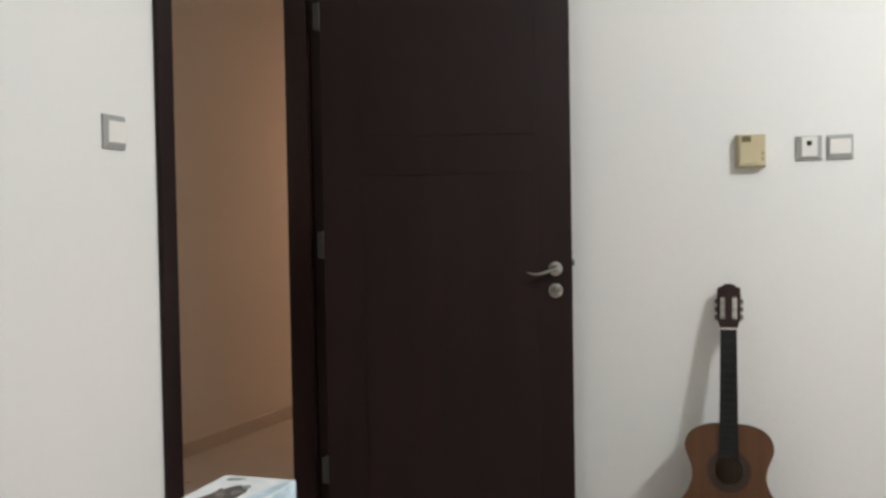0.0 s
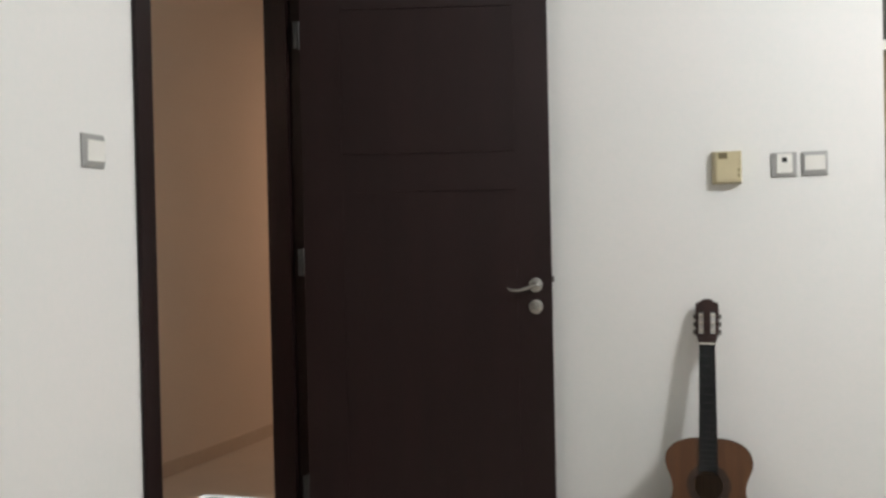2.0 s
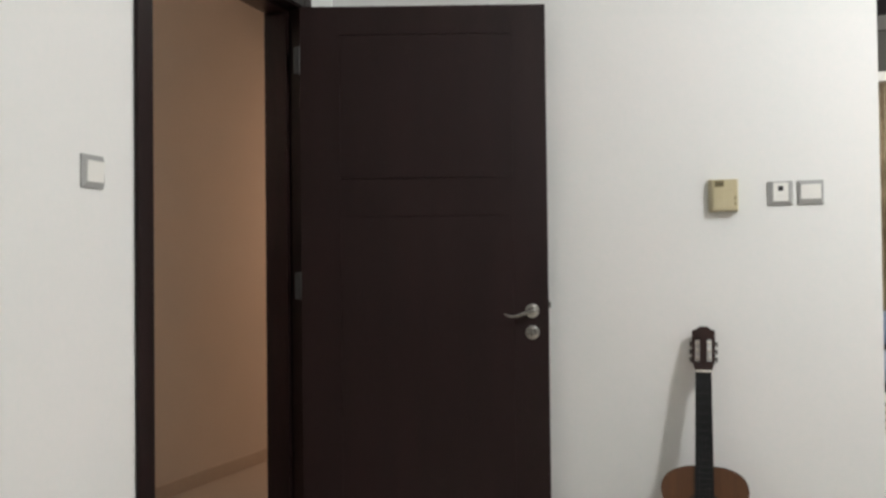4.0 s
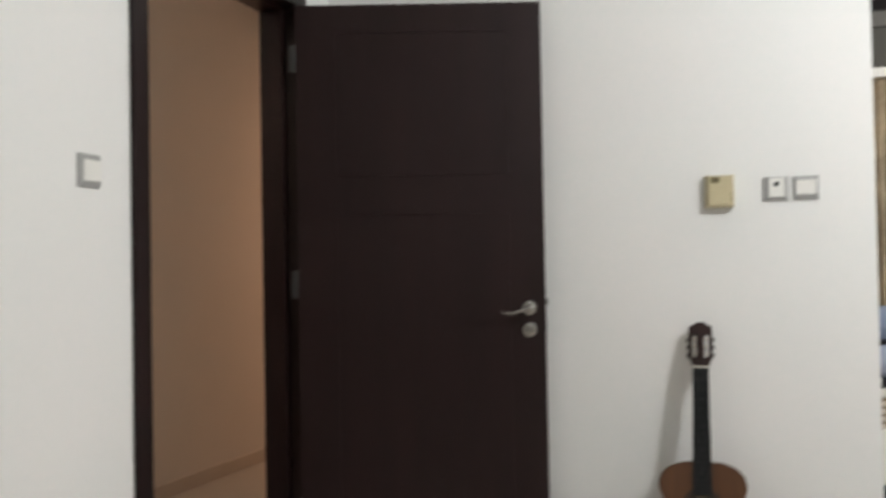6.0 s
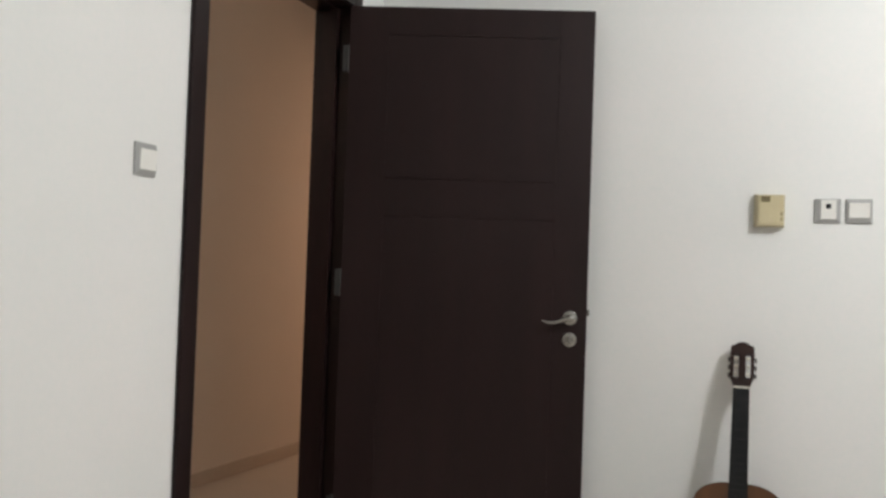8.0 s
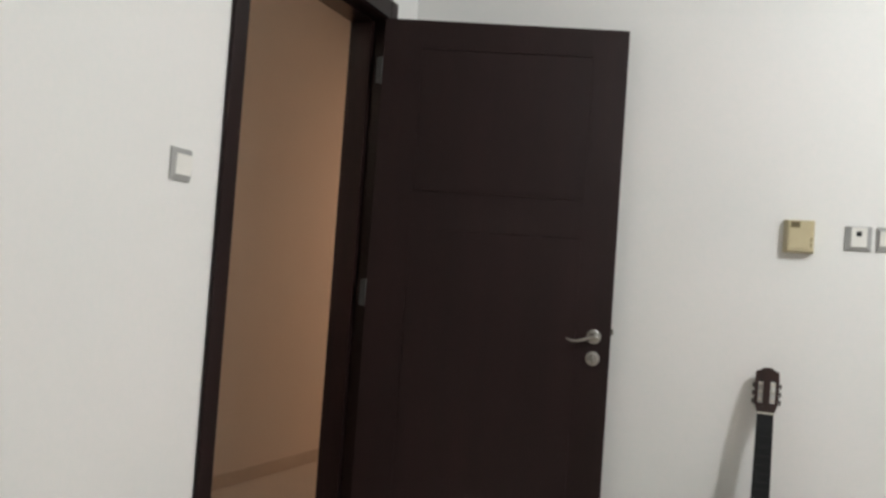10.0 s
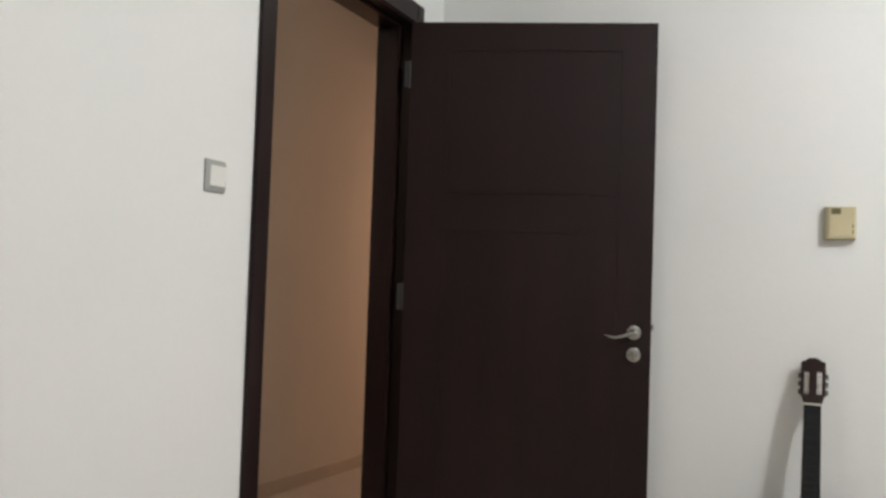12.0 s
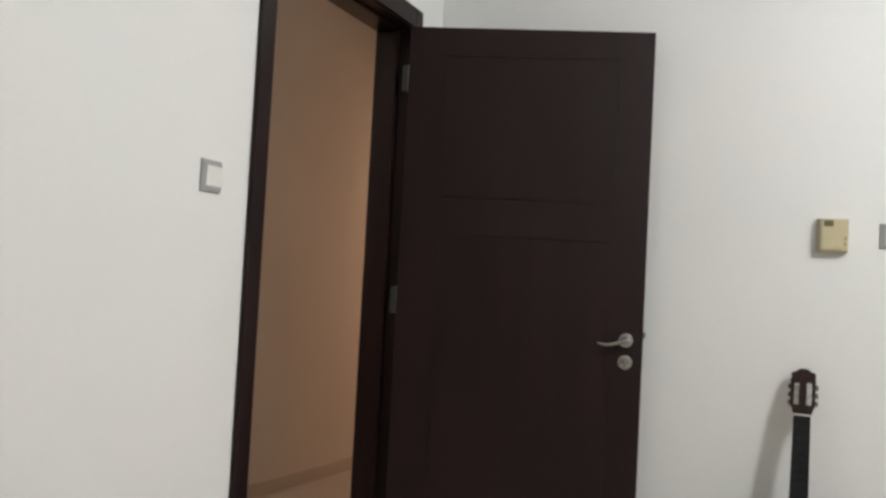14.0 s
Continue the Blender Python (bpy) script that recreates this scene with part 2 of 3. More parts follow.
wall("floor_hall", (HX - 0.50, -WALL, 0.1, 7.7, -0.1, 0), mat=TILE, label="beige polished tile floor of the hall", category="floor")
skirting = tagged(part("baseboard", block(HX, HX + 0.012, 0.45, 5.6, 0, 0.076, bevel=0.003), SKIRT), "brown tile skirting along the hall wall", "baseboard", kind="structure")
skirting.matrix_basis = HALL_TURN

# ---- door frame ----
frame_1 = thing("door_frame", pose(0, 0, 0), "dark brown stained wooden door frame with flat casing", "door frame", kind="structure")
for a, b in ((NEAR_J - LIN, NEAR_J), (FAR_J, FAR_J + LIN)):
    part("jamb", block(-WALL - 0.007, 0.006, a, b, 0, HEAD_J + LIN, bevel=0.0015), FRAME, frame_1)
part("head", block(-WALL - 0.007, 0.006, NEAR_J, FAR_J, HEAD_J, HEAD_J + LIN, bevel=0.0015), FRAME, frame_1)
# stops against which the leaf closes
part("stop", block(-WALL - 0.006, -0.040, FAR_J - 0.021, FAR_J, 0, HEAD_J - 0.012, bevel=0.0015), FRAME, frame_1)
part("stop", block(-WALL - 0.006, -0.040, NEAR_J, NEAR_J + 0.012, 0, HEAD_J - 0.012, bevel=0.0015), FRAME, frame_1)
part("stop", block(-WALL - 0.006, -0.040, NEAR_J, FAR_J, HEAD_J - 0.012, HEAD_J, bevel=0.0015), FRAME, frame_1)
CASE_T = 2.182
part("casing", block(0.001, 0.0155, 2.083, NEAR_J, 0, CASE_T, bevel=0.003), FRAME, frame_1)
part("casing", block(0.001, 0.0155, FAR_J + 0.017, 3.106, 0, CASE_T, bevel=0.003), FRAME, frame_1)
part("casing", block(0.001, 0.0155, NEAR_J + 0.0005, FAR_J + 0.0165, HEAD_J + 0.004, CASE_T, bevel=0.003), FRAME, frame_1)

# ---- door leaf, standing open ----
LW, LH, LT = 0.870, 2.100, 0.038
door_1 = thing("door_1", pose(0.0173, 3.0, 0, 0, 0, 17.03), "dark brown wooden panel door standing wide open", "door", kind="structure")
GX, GZ, SK = 0.0008, 0.0034, 0.0025   # groove width and depth
PX0, PX1 = 0.140, 0.748
UPPER, LOWER = (1.485, 1.998), (0.18, 1.353)
part("core", block(0.0, LW, SK, LT, 0.008, LH - 0.0005, bevel=0.001), WOOD, door_1)
skin = lambda x0, x1, z0, z1: block(x0, x1, 0, SK + 0.001, z0, z1, bevel=0.0004, seg=1)
part("stile", skin(0, PX0, 0.008, LH), WOOD, door_1)
part("stile", skin(PX1, LW, 0.008, LH), WOOD, door_1)
part("rail", skin(PX0, PX1, UPPER[1], LH), WOOD, door_1)
part("rail", skin(PX0, PX1, LOWER[1], UPPER[0]), WOOD, door_1)
part("rail", skin(PX0, PX1, 0.008, LOWER[0]), WOOD, door_1)
for z0, z1 in (UPPER, LOWER):
    part("panel", skin(PX0 + GX, PX1 - GX, z0 + GZ, z1 - GZ), WOOD, door_1)
# lever handle
KX, KZ, LKZ = 0.811, 1.015, 0.939
flat = Matrix.Rotation(radians(90), 4, "X")   # z of a lathe towards the room
ROSE = [(0.0258, 0.0), (0.0264, 0.002), (0.0260, 0.0055), (0.0246, 0.0078), (0.0222, 0.0088), (0.0205, 0.0086), (0.0192, 0.0092), (0.014, 0.0102), (0.008, 0.0107), (0.002, 0.0109)]
handle = part("handle", lathe(ROSE), STEEL, door_1, "polished steel lever handle on a round rose", True, m=Matrix.Translation((KX, 0, KZ)) @ flat)
part("neck", lathe([(0.0100, 0.009), (0.0095, 0.020), (0.0105, 0.040), (0.0100, 0.046), (0.006, 0.049)], 20), STEEL, handle, smooth=True)
curve = [(0.004, 0.0, 0.041), (-0.012, -0.001, 0.042), (-0.028, -0.006, 0.042), (-0.045, -0.0125, 0.041), (-0.062, -0.0165, 0.040), (-0.080, -0.0165, 0.040), (-0.093, -0.0125, 0.040), (-0.101, -0.008, 0.040)]
part("lever", tube(curve, [0.0088, 0.0086, 0.0078, 0.0070, 0.0063, 0.0054, 0.0042, 0.0022]), STEEL, handle, smooth=True)
lock = part("lock_rose", lathe(ROSE), STEEL, door_1, "polished steel round lock rose", True, m=Matrix.Translation((KX, 0, LKZ)) @ flat)
turn = block(-0.0045, 0.0045, -0.017, 0.017, 0.011, 0.022, bevel=0.003)
part("thumb_turn", turn, STEEL, lock, smooth=True)
part("latch", block(LW, LW + 0.010, 0.012, 0.026, 1.024, 1.046, bevel=0.002), STEEL, door_1)
part("latch_plate", block(LW - 0.001, LW + 0.0015, 0.007, 0.031, 0.90, 1.08, bevel=0.001), HINGE, door_1)
for hz in (1.866, 1.067, 0.268):
    h = part("hinge", block(-0.0225, 0.0005, 0.0, 0.0025, hz - 0.002, hz + 0.092, bevel=0.0008), HINGE, door_1, "dull steel butt hinge")
    part("pin", lathe([(0.0045, -0.004), (0.0058, -0.002), (0.0058, 0.092), (0.0045, 0.095)], 14), HINGE, h, smooth=True, m=Matrix.Translation((-0.004, 0.0045, hz)))


# ---- switches and sockets ----
def plate(name, m, label, category, hole, kind_of, wide=0.080):
    """A square silver plate, in its own x-z plane, facing -y. hole: the window of its insert."""
    ob = thing(name, m, label, category, "wall plates")
    S = 0.080
    x0, x1, z0, z1 = hole
    bm = bmesh.new()
    outer = [(0, 0), (wide, 0), (wide, S), (0, S)]
    inner = [(x0, z0), (x1, z0), (x1, z1), (x0, z1)]
    levels = [(outer, 0.0), (outer, -0.0035), ([(x + (0.0008 if x < S / 2 else -0.0008), z + (0.0010 if z < S / 2 else -0.0010)) for x, z in outer], -0.0050), (inner, -0.0095), (inner, -0.005)]
    rings = [[bm.verts.new((x, y, z)) for x, z in o] for o, y in levels]
    for a, b in zip(rings, rings[1:]):
        for k in range(4):
            bm.faces.new((a[k], a[(k + 1) % 4], b[(k + 1) % 4], b[k]))
    bm.faces.new(rings[0])
    bm.faces.new(rings[-1][::-1])
    part("surround", bm, GREY, ob, "silver-grey plastic surround")
    if kind_of == "socket":
        part("insert", block(x0 + 0.0006, x1 - 0.0006, -0.0100, -0.0045, z0 + 0.0006, z1 - 0.0006, bevel=0.001), WHITE, ob)
        part("jack", block(0.0335, 0.0495, -0.0110, -0.0095, 0.0475, 0.0635, bevel=0.001), BLACK, ob, "small black jack opening")
        part("lip", block(0.030, 0.052, -0.0116, -0.0095, 0.0290, 0.0315, bevel=0.0006), WHITE, ob)
    else:
        bm = bmesh.new()
        a, b, c, d = x0 + 0.0006, x1 - 0.0006, z0 + 0.0006, z1 - 0.0006
        prof = [(-0.0045, c), (-0.0092, c), (-0.0100, (c + d) / 2), (-0.0118, d - 0.001), (-0.0105, d), (-0.0045, d)]
        left = [bm.verts.new((a, y, z)) for y, z in prof]
        right = [bm.verts.new((b, y, z)) for y, z in prof]
        bm.faces.new(left), bm.faces.new(right[::-1])
        for k in range(6):
            bm.faces.new((left[k], right[k], right[(k + 1) % 6], left[(k + 1) % 6]))
        part("rocker", bm, WHITE, ob, "white rocker")
    return ob


plate("light_switch", pose(0.0005, 1.883, 1.369, 0, 0, 90), "silver light switch with a white rocker beside the door frame", "light switch", (0.0130, 0.0748, 0.0150, 0.0665), "switch", 0.0765)
plate("wall_socket", pose(1.583, BACK - 0.0005, 1.366), "silver wall plate with a white insert and a small black jack", "wall socket", (0.0175, 0.0665, 0.0120, 0.0765), "socket")
plate("light_switch", pose(1.677, BACK - 0.0005, 1.366), "silver light switch with a wide white rocker next to a socket", "light switch", (0.0095, 0.0725, 0.0180, 0.0665), "switch")

# ---- thermostat ----
th = thing("thermostat", pose(1.396, BACK - 0.0005, 1.349), "yellowed cream plastic room thermostat with a small display", "thermostat")
TWD, THT = 0.094, 0.110
bm = bmesh.new()
back_o = [(-0.003, 0), (TWD, 0), (TWD, THT), (-0.003, THT)]
front_o = [(0.010, 0.004), (TWD - 0.003, 0.004), (TWD - 0.003, THT - 0.004), (0.010, THT - 0.004)]
rings = [[bm.verts.new((x, y, z)) for x, z in o] for o, y in ((back_o, 0), (back_o, -0.010), (front_o, -0.033))]
for a, b in zip(rings, rings[1:]):
    for k in range(4):
        bm.faces.new((a[k], a[(k + 1) % 4], b[(k + 1) % 4], b[k]))
bm.faces.new(rings[0]), bm.faces.new(rings[-1][::-1])
bmesh.ops.bevel(bm, geom=list(bm.edges), offset=0.0022, segments=2, affect="EDGES")
part("case", bm, CREAM, th, smooth=True)
part("display_frame", block(0.0175, 0.0495, -0.0340, -0.0325, 0.0815, 0.1045, bevel=0.0006), CREAM_LIGHT, th)
part("display", block(0.020, 0.047, -0.0346, -0.0325, 0.084, 0.102, bevel=0.0006), DISPLAY, th, "small dark display")
part("lid", block(0.014, TWD - 0.016, -0.0348, -0.0325, 0.012, 0.078, bevel=0.001), CREAM, th)
part("button", block(TWD - 0.013, TWD - 0.0065, -0.0350, -0.0325, 0.038, 0.050, bevel=0.001), CREAM_DARK, th)
part("button", block(TWD - 0.013, TWD - 0.0065, -0.0350, -0.0325, 0.020, 0.032, bevel=0.001), CREAM_DARK, th)

# ---- guitar leaning on the wall ----
# its own frame: x across, z up the string line from the foot, -y towards the strings
LEAN_G = 11.2
gt = thing("guitar", pose(1.366, 3.0765, 0.0181, -LEAN_G, 0, -1.0), "classical guitar with reddish brown soundboard leaning on the wall", "guitar")


BODY = 0.507


def body_half(n=40):
    """Half width of the body along its length, 0 at the foot to 0.49 at the neck."""
    keys = [(0.0, 0.0), (0.006, 0.070), (0.025, 0.120), (0.060, 0.159), (0.100, 0.178), (0.140, 0.184), (0.190, 0.176), (0.240, 0.152), (0.290, 0.123), (0.325, 0.1135), (0.360, 0.1185), (0.386, 0.130), (0.412, 0.1375), (0.437, 0.1345), (0.458, 0.122), (0.474, 0.101), (0.484, 0.074), (0.489, 0.045), (0.490, 0.0)]
    zs = [k[0] * BODY / 0.49 for k in keys]
    ws = [k[1] for k in keys]
    out = []
    for k in range(n + 1):
        s = BODY * (0.5 - 0.5 * math.cos(math.pi * k / n))
        j = max(0, min(len(keys) - 2, int(np.searchsorted(zs, s, side="right")) - 1))
        u = (s - zs[j]) / (zs[j + 1] - zs[j])
        slope = lambda i: 0 if i in (0, len(keys) - 1) else (ws[i + 1] - ws[i - 1]) / (zs[i + 1] - zs[i - 1])
        h = zs[j + 1] - zs[j]
        if j in (0, len(keys) - 2):
            w = math.sqrt(max(0, u if j == 0 else 1 - u)) * max(ws[j], ws[j + 1])
        else:
            w = (2 * u**3 - 3 * u**2 + 1) * ws[j] + (u**3 - 2 * u**2 + u) * h * slope(j) + (-2 * u**3 + 3 * u**2) * ws[j + 1] + (u**3 - u**2) * h * slope(j + 1)
        out.append((w, s))
    return out


half = body_half()
outline = [(w, s) for w, s in half] + [(-w, s) for w, s in half[-2:0:-1]]
DEEP = 0.093
HOLE_S, HOLE_R = 0.357, 0.0435


def hollow_body():
    """Sides and back with a thin wall, open towards the strings."""
    inner = [(x * 0.982, 0.0045 + z * 0.982) for x, z in outline]
    bm = bmesh.new()
    loops = [[bm.verts.new((x, y, z)) for x, z in o] for o, y in ((inner, DEEP - 0.004), (inner, 0.0010), (outline, 0.0010), (outline, DEEP - 0.003), ([(x * 0.985, 0.0038 + z * 0.985) for x, z in outline], DEEP))]
    n = len(outline)
    for a, b in zip(loops, loops[1:]):
        for k in range(n):
            bm.faces.new((a[k], a[(k + 1) % n], b[(k + 1) % n], b[k]))
    bm.faces.new(loops[0]), bm.faces.new(loops[-1][::-1])
    return bm


def holed_board():
    """The top plate with the sound hole cut through it."""
    edge = [(x * 0.996, 0.001 + z * 0.996) for x, z in outline]
    ring = [(HOLE_R * math.cos(k * math.tau / 48), HOLE_S + HOLE_R * math.sin(k * math.tau / 48)) for k in range(48)]
    bm = bmesh.new()
    sides = []
    for y in (-0.0018, 0.0008):
        a, b = [bm.verts.new((x, y, z)) for x, z in edge], [bm.verts.new((x, y, z)) for x, z in ring]
        rims = [bm.edges.new((o[k], o[(k + 1) % len(o)])) for o in (a, b) for k in range(len(o))]
        bmesh.ops.triangle_fill(bm, use_beauty=True, edges=rims)
        sides.append((a, b))
    for p, q in zip(*sides):
        for k in range(len(p)):
            bm.faces.new((p[k], p[(k + 1) % len(p)], q[(k + 1) % len(p)], q[k]))
    return bm


def inlay(r0, r1, y):
    bm = bmesh.new()
    loops = [[bm.verts.new((r * math.cos(k * math.tau / 60), y + dy, HOLE_S + r * math.sin(k * math.tau / 60))) for k in range(60)] for r, dy in ((r0, 0.0006), (r0, 0), (r1, 0), (r1, 0.0006))]
    for a, b in zip(loops, loops[1:]):
        for k in range(60):
            bm.faces.new((a[k], a[(k + 1) % 60], b[(k + 1) % 60], b[k]))
    return bm


part("body", hollow_body(), MAHOGANY, gt, "dark reddish sides and back", smooth=True)
part("back_lining", slab([(x * 0.95, 0.012 + z * 0.95) for x, z in outline], DEEP - 0.0085, DEEP - 0.0055), LINING, gt, "pale wood inside of the back")
top = part("soundboard", holed_board(), CEDAR, gt, "glossy reddish brown soundboard")
for r0, r1, mt in ((0.0445, 0.0485, ROSETTE_DARK), (0.0495, 0.0640, ROSETTE), (0.0650, 0.0680, ROSETTE_DARK)):
    part("rosette_ring", inlay(r0, r1, -0.0023), mt, top, "dark inlaid rosette ring")
NUT_S = 0.811
# fingerboard from the sound hole to the nut
part("fingerboard", slab([(-0.030, 0.400), (0.030, 0.400), (0.0258, NUT_S), (-0.0258, NUT_S)], -0.0075, -0.0018, bevel=0.0008), EBONY, gt, "black fingerboard")
for k in range(1, 19):
    s = NUT_S - 0.65 * (1 - 2 ** (-k / 12))
    if s > 0.39:
        w = 0.0256 + (NUT_S - s) / 0.43 * 0.0042
        part("fret", block(-w, w, -0.0086, -0.0072, s - 0.0011, s + 0.0011), FRET, gt)
neck = bmesh.new()
rings = []
for s, w, d in ((0.470, 0.029, 0.030), (0.500, 0.0285, 0.024), (0.600, 0.0275, 0.0215), (0.700, 0.0265, 0.0205), (0.800, 0.0255, 0.020), (0.822, 0.0255, 0.020)):
    rings.append([neck.verts.new((w * math.cos(a), -0.0016 + d * math.sin(a), s)) for a in [j * math.pi / 10 for j in range(11)]])
for a, b in zip(rings, rings[1:]):
    for k in range(11):
        neck.faces.new((a[k], a[(k + 1) % 11], b[(k + 1) % 11], b[k]))
neck.faces.new(rings[0][::-1]), neck.faces.new(rings[-1])
part("neck", neck, MAHOGANY, gt, smooth=True)
part("nut", block(-0.0262, 0.0262, -0.0105, -0.0016, NUT_S, NUT_S + 0.0055, bevel=0.0008), BONE, gt, "pale bone nut")
# headstock, tilted back, with two open slots
tilt = pose(0, -0.004, NUT_S + 0.005, -10)
bm = bmesh.new()
H = 0.150
xs = [-0.0365, -0.0265, -0.0115, 0.0115, 0.0265, 0.0365]
slab([(-0.0262, 0), (0.0262, 0), (0.036, 0.032), (-0.036, 0.032)], 0, 0.019, bm=bm)
for a, b in ((0, 1), (2, 3), (4, 5)):
    block(xs[a], xs[b], 0, 0.019, 0.032, 0.110, bm=bm)
slab([(-0.0365, 0.110), (0.0365, 0.110), (0.0372, 0.133), (0.0345, 0.140), (0.024, 0.1425), (0.017, 0.149), (0.008, 0.1525), (-0.008, 0.1525), (-0.017, 0.149), (-0.024, 0.1425), (-0.0345, 0.140), (-0.0372, 0.133)], 0, 0.019, bm=bm)
headstock = part("headstock", bm, MAHOGANY, gt, "slotted dark red-brown headstock", m=tilt)
for side in (-1, 1):
    part("machine_plate", block(side * 0.0372 - 0.001, side * 0.0372 + 0.001, 0.003, 0.016, 0.026, 0.118, bevel=0.0005), HINGE, headstock)
    for k in range(3):
        z = 0.044 + 0.027 * k
        part("roller", tube([(side * 0.0105, 0.009, z), (side * 0.0275, 0.009, z)], [0.0044, 0.0044], 12), BONE, headstock, smooth=True)
        peg = part("peg", tube([(side * 0.0375, 0.010, z), (side * 0.0400, 0.0105, z), (side * 0.0412, 0.0130, z), (side * 0.0415, 0.0190, z)], [0.0034, 0.0034, 0.0030, 0.0026], 10), HINGE, headstock, smooth=True)
        part("button", block(side * 0.0422 - 0.0034, side * 0.0422 + 0.0034, 0.0185, 0.0335, z - 0.0078, z + 0.0078, bevel=0.0028, seg=2), PEG, peg, "worn tan tuning button", smooth=True)
# bridge and strings
bridge = part("bridge", block(-0.090, 0.090, -0.0095, -0.0015, 0.150, 0.178, bevel=0.002), EBONY, gt)
part("saddle", block(-0.038, 0.038, -0.0125, -0.0095, 0.163, 0.166, bevel=0.0005), BONE, bridge)
for k in range(6):
    u = -1 + 2 * k / 5
    part("string", tube([(u * 0.029, -0.0120, 0.165), (u * 0.0215, -0.0108, NUT_S + 0.003), (math.copysign(0.019, u), 0.002, NUT_S + 0.052 + 0.027 * (k if u < 0 else 5 - k))], [0.00035] * 3, 5), NYLON, gt)

# ---- tissue box on a small table ----
tb = thing("tissue_box", pose(0.748, 1.291, 0.714, 0, 0, 2.0), "white and pale blue printed tissue box standing on a small table", "tissue box")
BW, BL, BH = 0.114, 0.235, 0.10
part("carton", block(-BW / 2, BW / 2, -BL, 0, 0, BH, bevel=0.0015), CARD, tb)
part("side_print", block(BW / 2 + 0.0001, BW / 2 + 0.0008, -BL + 0.002, -0.002, 0.002, BH - 0.002), CARD_BLUE, tb, "pale blue printed side")


def blob(cx, cy, rx, ry, turn_deg, z, wob, n=40, seed=1):
    rnd = random.Random(seed)
    ph = [rnd.uniform(0, 6.28) for _ in range(4)]
    bm = bmesh.new()
    ring = []
    for lay in (0.0, 0.0004):
        vs = []
        for k in range(n):
            a = k * math.tau / n
            r = 1 + wob * (math.sin(3 * a + ph[0]) + 0.6 * math.sin(5 * a + ph[1]) + 0.4 * math.sin(9 * a + ph[2]))
            p = Matrix.Rotation(radians(turn_deg), 2) @ Vector((rx * r * math.cos(a), ry * r * math.sin(a)))
            vs.append(bm.verts.new((cx + p.x, cy + p.y, z + lay)))
        ring.append(vs)
    bm.faces.new(ring[0][::-1]), bm.faces.new(ring[1])
    for k in range(n):
        bm.faces.new((ring[0][k], ring[0][(k + 1) % n], ring[1][(k + 1) % n], ring[1][k]))
    return bm


part("printed_picture", blob(-0.008, -0.102, 0.023, 0.057, -10, BH + 0.0002, 0.045, seed=3), CARD_DARK, tb, "dark printed picture")
for k, (cx, cy, rx, ry, mt) in enumerate(((-0.014, -0.150, 0.011, 0.016, CARD_PINK), (-0.004, -0.118, 0.010, 0.018, CARD_PINK), (0.006, -0.078, 0.008, 0.014, CARD_PINK), (0.006, -0.052, 0.006, 0.008, CARD_GREEN), (-0.016, -0.085, 0.007, 0.020, CARD_PINK))):
    part("printed_detail", blob(cx, cy, rx, ry, -10 + 9 * k, BH + 0.0008, 0.12, n=24, seed=20 + k), mt, tb)
part("printed_picture", blob(-0.030, -0.018, 0.013, 0.006, 20, BH + 0.0002, 0.1, seed=4), CARD_GREEN, tb, "grey-green printed picture")
part("printed_picture", blob(0.043, -0.088, 0.010, 0.075, -7, BH + 0.0002, 0.1, seed=5), CARD_BLUE, tb, "pale blue printed picture")
st = thing("side_table", pose(0.746, 1.07, 0), "small plain brown wooden side table", "table")
part("tabletop", block(-0.24, 0.24, -0.36, 0.235, 0.686, 0.714, bevel=0.004), TABLE, st)
for lx in (-0.21, 0.21):
    for ly in (-0.33, 0.205):
        part("leg", block(lx - 0.018, lx + 0.018, ly - 0.018, ly + 0.018, 0, 0.686, bevel=0.003), TABLE, st)

# ---- alcove: curtain, rail and bed ----


def drape(x0, x1, y, z0, z1, folds, deep, seed):
    rnd = random.Random(seed)
    ph = rnd.uniform(0, 6)
    bm = bmesh.new()
    nx, nz = folds * 10, 14
    grid = []
    for side in (0, 0.003):
        g = []
        for j in range(nz + 1):
            row = []
            for i in range(nx + 1):
                u, v = i / nx, j / nz
                w = math.sin(u * folds * math.tau + ph + 0.5 * math.sin(3 * v)) + 0.35 * math.sin(u * folds * 4.1 * math.pi + 1.3 * v + ph)
                row.append(bm.verts.new((x0 + (x1 - x0) * u, y + side - deep * w * (0.7 + 0.3 * (1 - v)), z0 + (z1 - z0) * v)))
            g.append(row)
        grid.append(g)
    for g in grid:
        for j in range(nz):
            for i in range(nx):
                bm.faces.new((g[j][i], g[j][i + 1], g[j + 1][i + 1], g[j + 1][i]))
    a, b = grid
    for j in range(nz):
        for i in (0, nx):
            bm.faces.new((a[j][i], a[j + 1][i], b[j + 1][i], b[j][i]))
    for i in range(nx):
        for j in (0, nz):
            bm.faces.new((a[j][i], a[j][i + 1], b[j][i + 1], b[j][i]))
    return bm


tagged(part("curtain", drape(1.95, 2.325, 5.12, 0.03, 2.086, 9, 0.013, 1), CURTAIN, smooth=True), "gold brown patterned curtain hanging in folds from a rail", "curtain")
tagged(part("curtain", drape(2.31, 4.6, 5.19, 0.03, 2.086, 12, 0.012, 2), SHEER, smooth=True), "plain beige curtain hanging from a white rail", "curtain")
tagged(part("curtain_rail", block(1.933, 4.7, 5.090, 5.249, 2.087, 2.1355, bevel=0.003), RAIL), "white painted curtain rail board on the wall", "curtain rail")
tagged(part("trim", block(1.933, 5.29, 5.16, 5.249, 2.136, 2.356), BULK), "dark grey panel above the curtain rail", "trim", kind="structure")
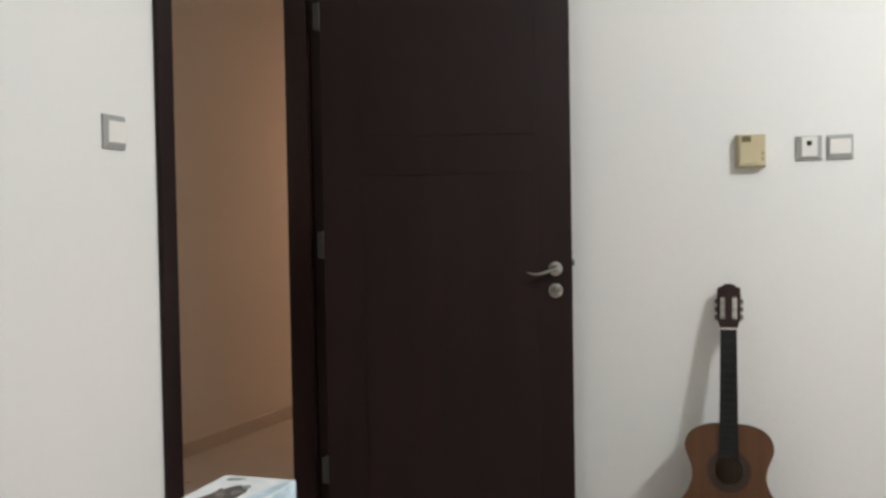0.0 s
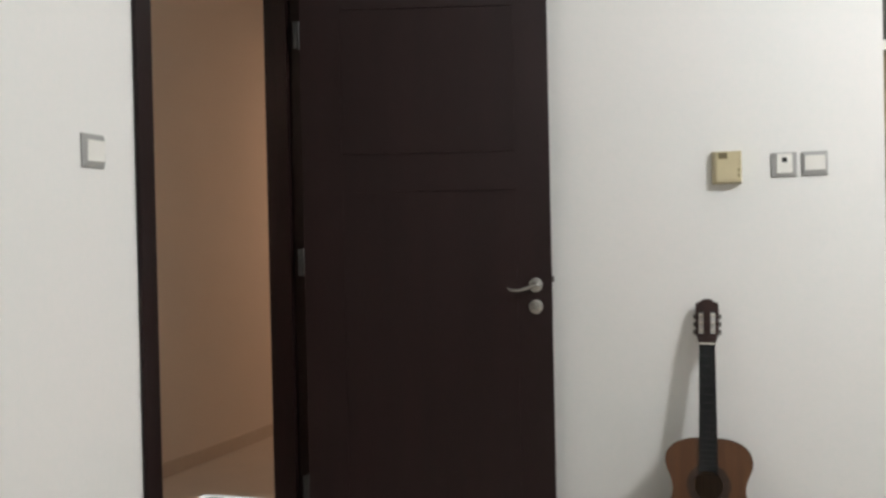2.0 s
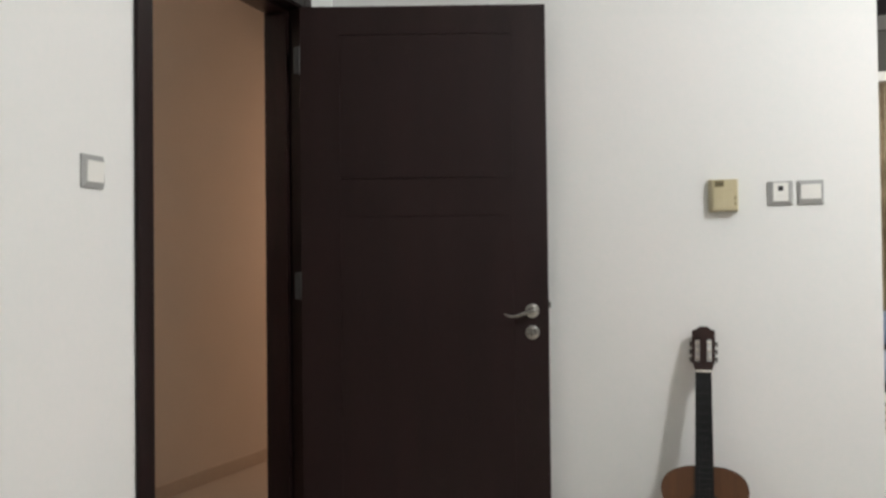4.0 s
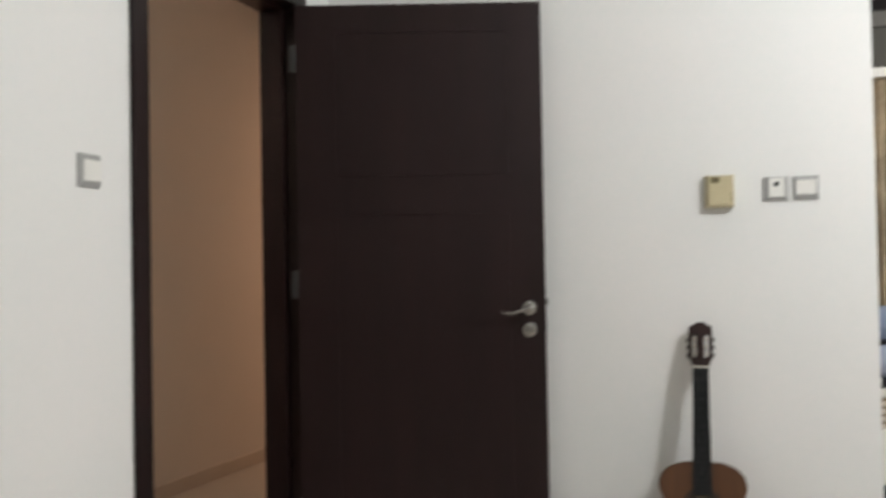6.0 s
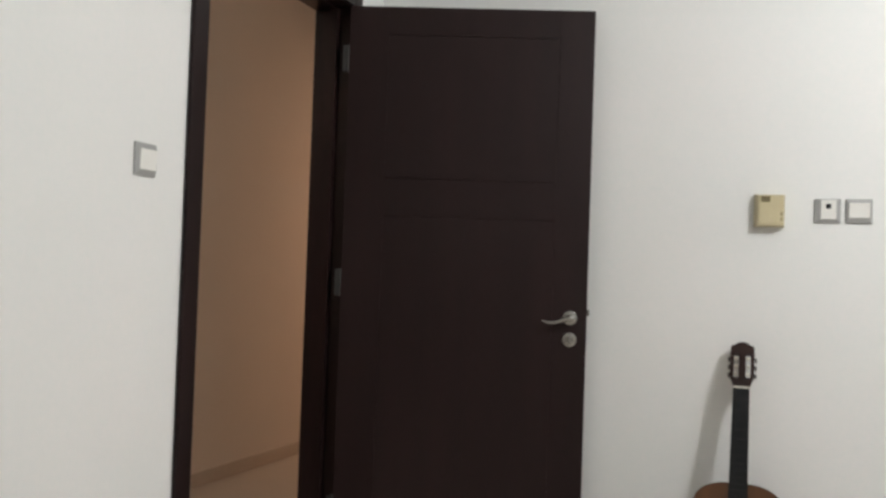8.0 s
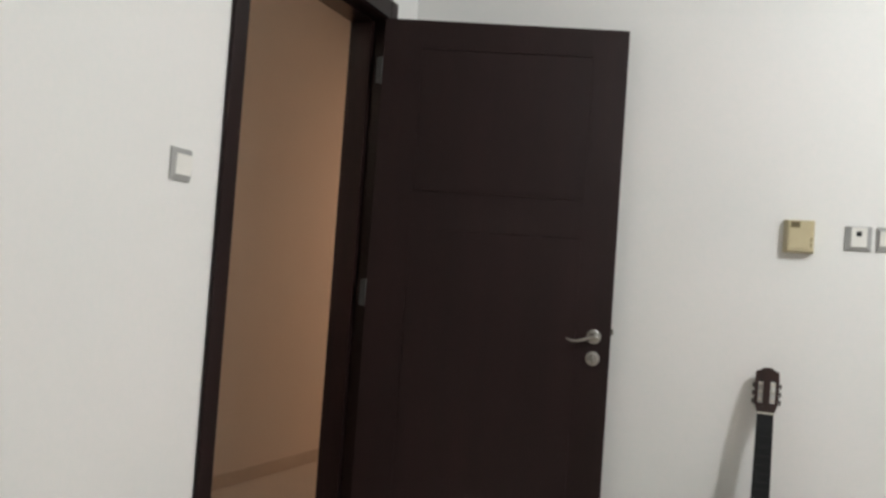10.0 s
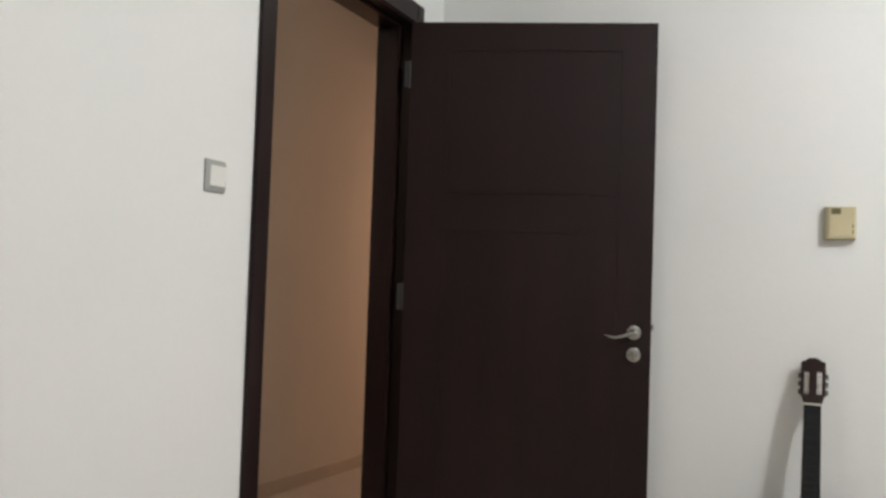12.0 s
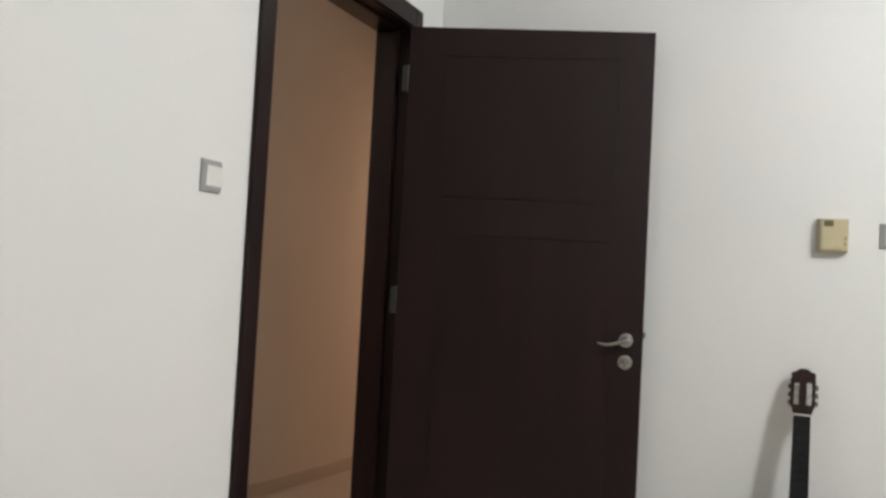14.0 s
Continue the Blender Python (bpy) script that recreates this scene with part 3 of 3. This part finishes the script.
tagged(part("trim", block(1.933, 5.29, 5.145, 5.249, 2.3565, 2.437, bevel=0.004), BULK_LIGHT), "mid grey moulding above a dark grey panel", "trim", kind="structure")
tagged(part("beam", block(1.933, 5.29, 5.135, 5.249, 2.4375, 2.565), BULK_DARK), "dark wooden beam over a grey moulding", "beam", kind="structure")
tagged(part("trim", block(1.933, 5.29, 5.145, 5.249, 2.5655, 2.949), BULK), "dark grey panel below the ceiling", "trim", kind="structure")

bed = thing("bed", pose(0, 0, 0), "low bed with a white mattress on a dark base", "bed")
part("base", block(1.97, 3.4, 4.32, 5.0, 0.0, 0.205, bevel=0.006), BULK_DARK, bed)
part("mattress", block(1.965, 3.41, 4.30, 5.0, 0.205, 0.440, bevel=0.03, seg=4), SHEET, bed, smooth=True)
bl = thing("folded_blanket", pose(0, 0, 0), "folded brown and tan striped blanket on the bed", "blanket")
for k in range(8):
    z = 0.4415 + 0.0326 * (k // 2) + 0.0206 * (k % 2)
    part("fold", block(1.985, 2.75 - 0.01 * (k % 2), 4.32 + 0.004 * (k % 2), 4.62, z, z + (0.0115 if k % 2 else 0.0201), bevel=0.0045, seg=3), BROWN if k % 2 else TAN, bl, smooth=True)
tagged(part("folded_sheet", block(1.99, 2.74, 4.325, 4.62, 0.573, 0.612, bevel=0.014, seg=3), SHEET, smooth=True), "folded white sheet on a striped blanket", "sheet")
tagged(part("folded_cloth", block(1.985, 2.72, 4.33, 4.61, 0.613, 0.648, bevel=0.012, seg=3), DARKCLOTH, smooth=True), "folded dark cloth on a white sheet", "cloth")


def cushion(w, d, h):
    bm = bmesh.new()
    n = 16
    for s in (-1, 1):
        rows = []
        for j in range(n + 1):
            row = []
            for i in range(n + 1):
                u, v = -1 + 2 * i / n, -1 + 2 * j / n
                puff = (max(0, 1 - u**4) * max(0, 1 - v**4)) ** 0.5
                row.append(bm.verts.new((w / 2 * u, d / 2 * v, h / 2 + s * h / 2 * (0.12 + 0.88 * puff))))
            rows.append(row)
        for j in range(n):
            for i in range(n):
                bm.faces.new((rows[j][i], rows[j][i + 1], rows[j + 1][i + 1], rows[j + 1][i]))
    bmesh.ops.remove_doubles(bm, verts=bm.verts, dist=1e-4)
    bm.edges.ensure_lookup_table()
    rim = [e for e in bm.edges if len(e.link_faces) == 1]
    bmesh.ops.bridge_loops(bm, edges=rim)
    return bm


tagged(part("pillow", cushion(0.70, 0.34, 0.17), LAVENDER, smooth=True, m=pose(2.34, 4.48, 0.642)), "plump pale lavender cotton pillow on a stack of folded bedding", "pillow", "pillows")
tagged(part("rolled_cloth", block(2.03, 2.60, 4.36, 4.43, 0.786, 0.822, bevel=0.012, seg=3), DARKCLOTH, smooth=True), "rolled dark cloth between two plump pillows", "cloth")
tagged(part("pillow", cushion(0.72, 0.34, 0.165), BLUE, smooth=True, m=pose(2.35, 4.50, 0.795)), "plump blue cotton pillow on top of another pillow", "pillow", "pillows")
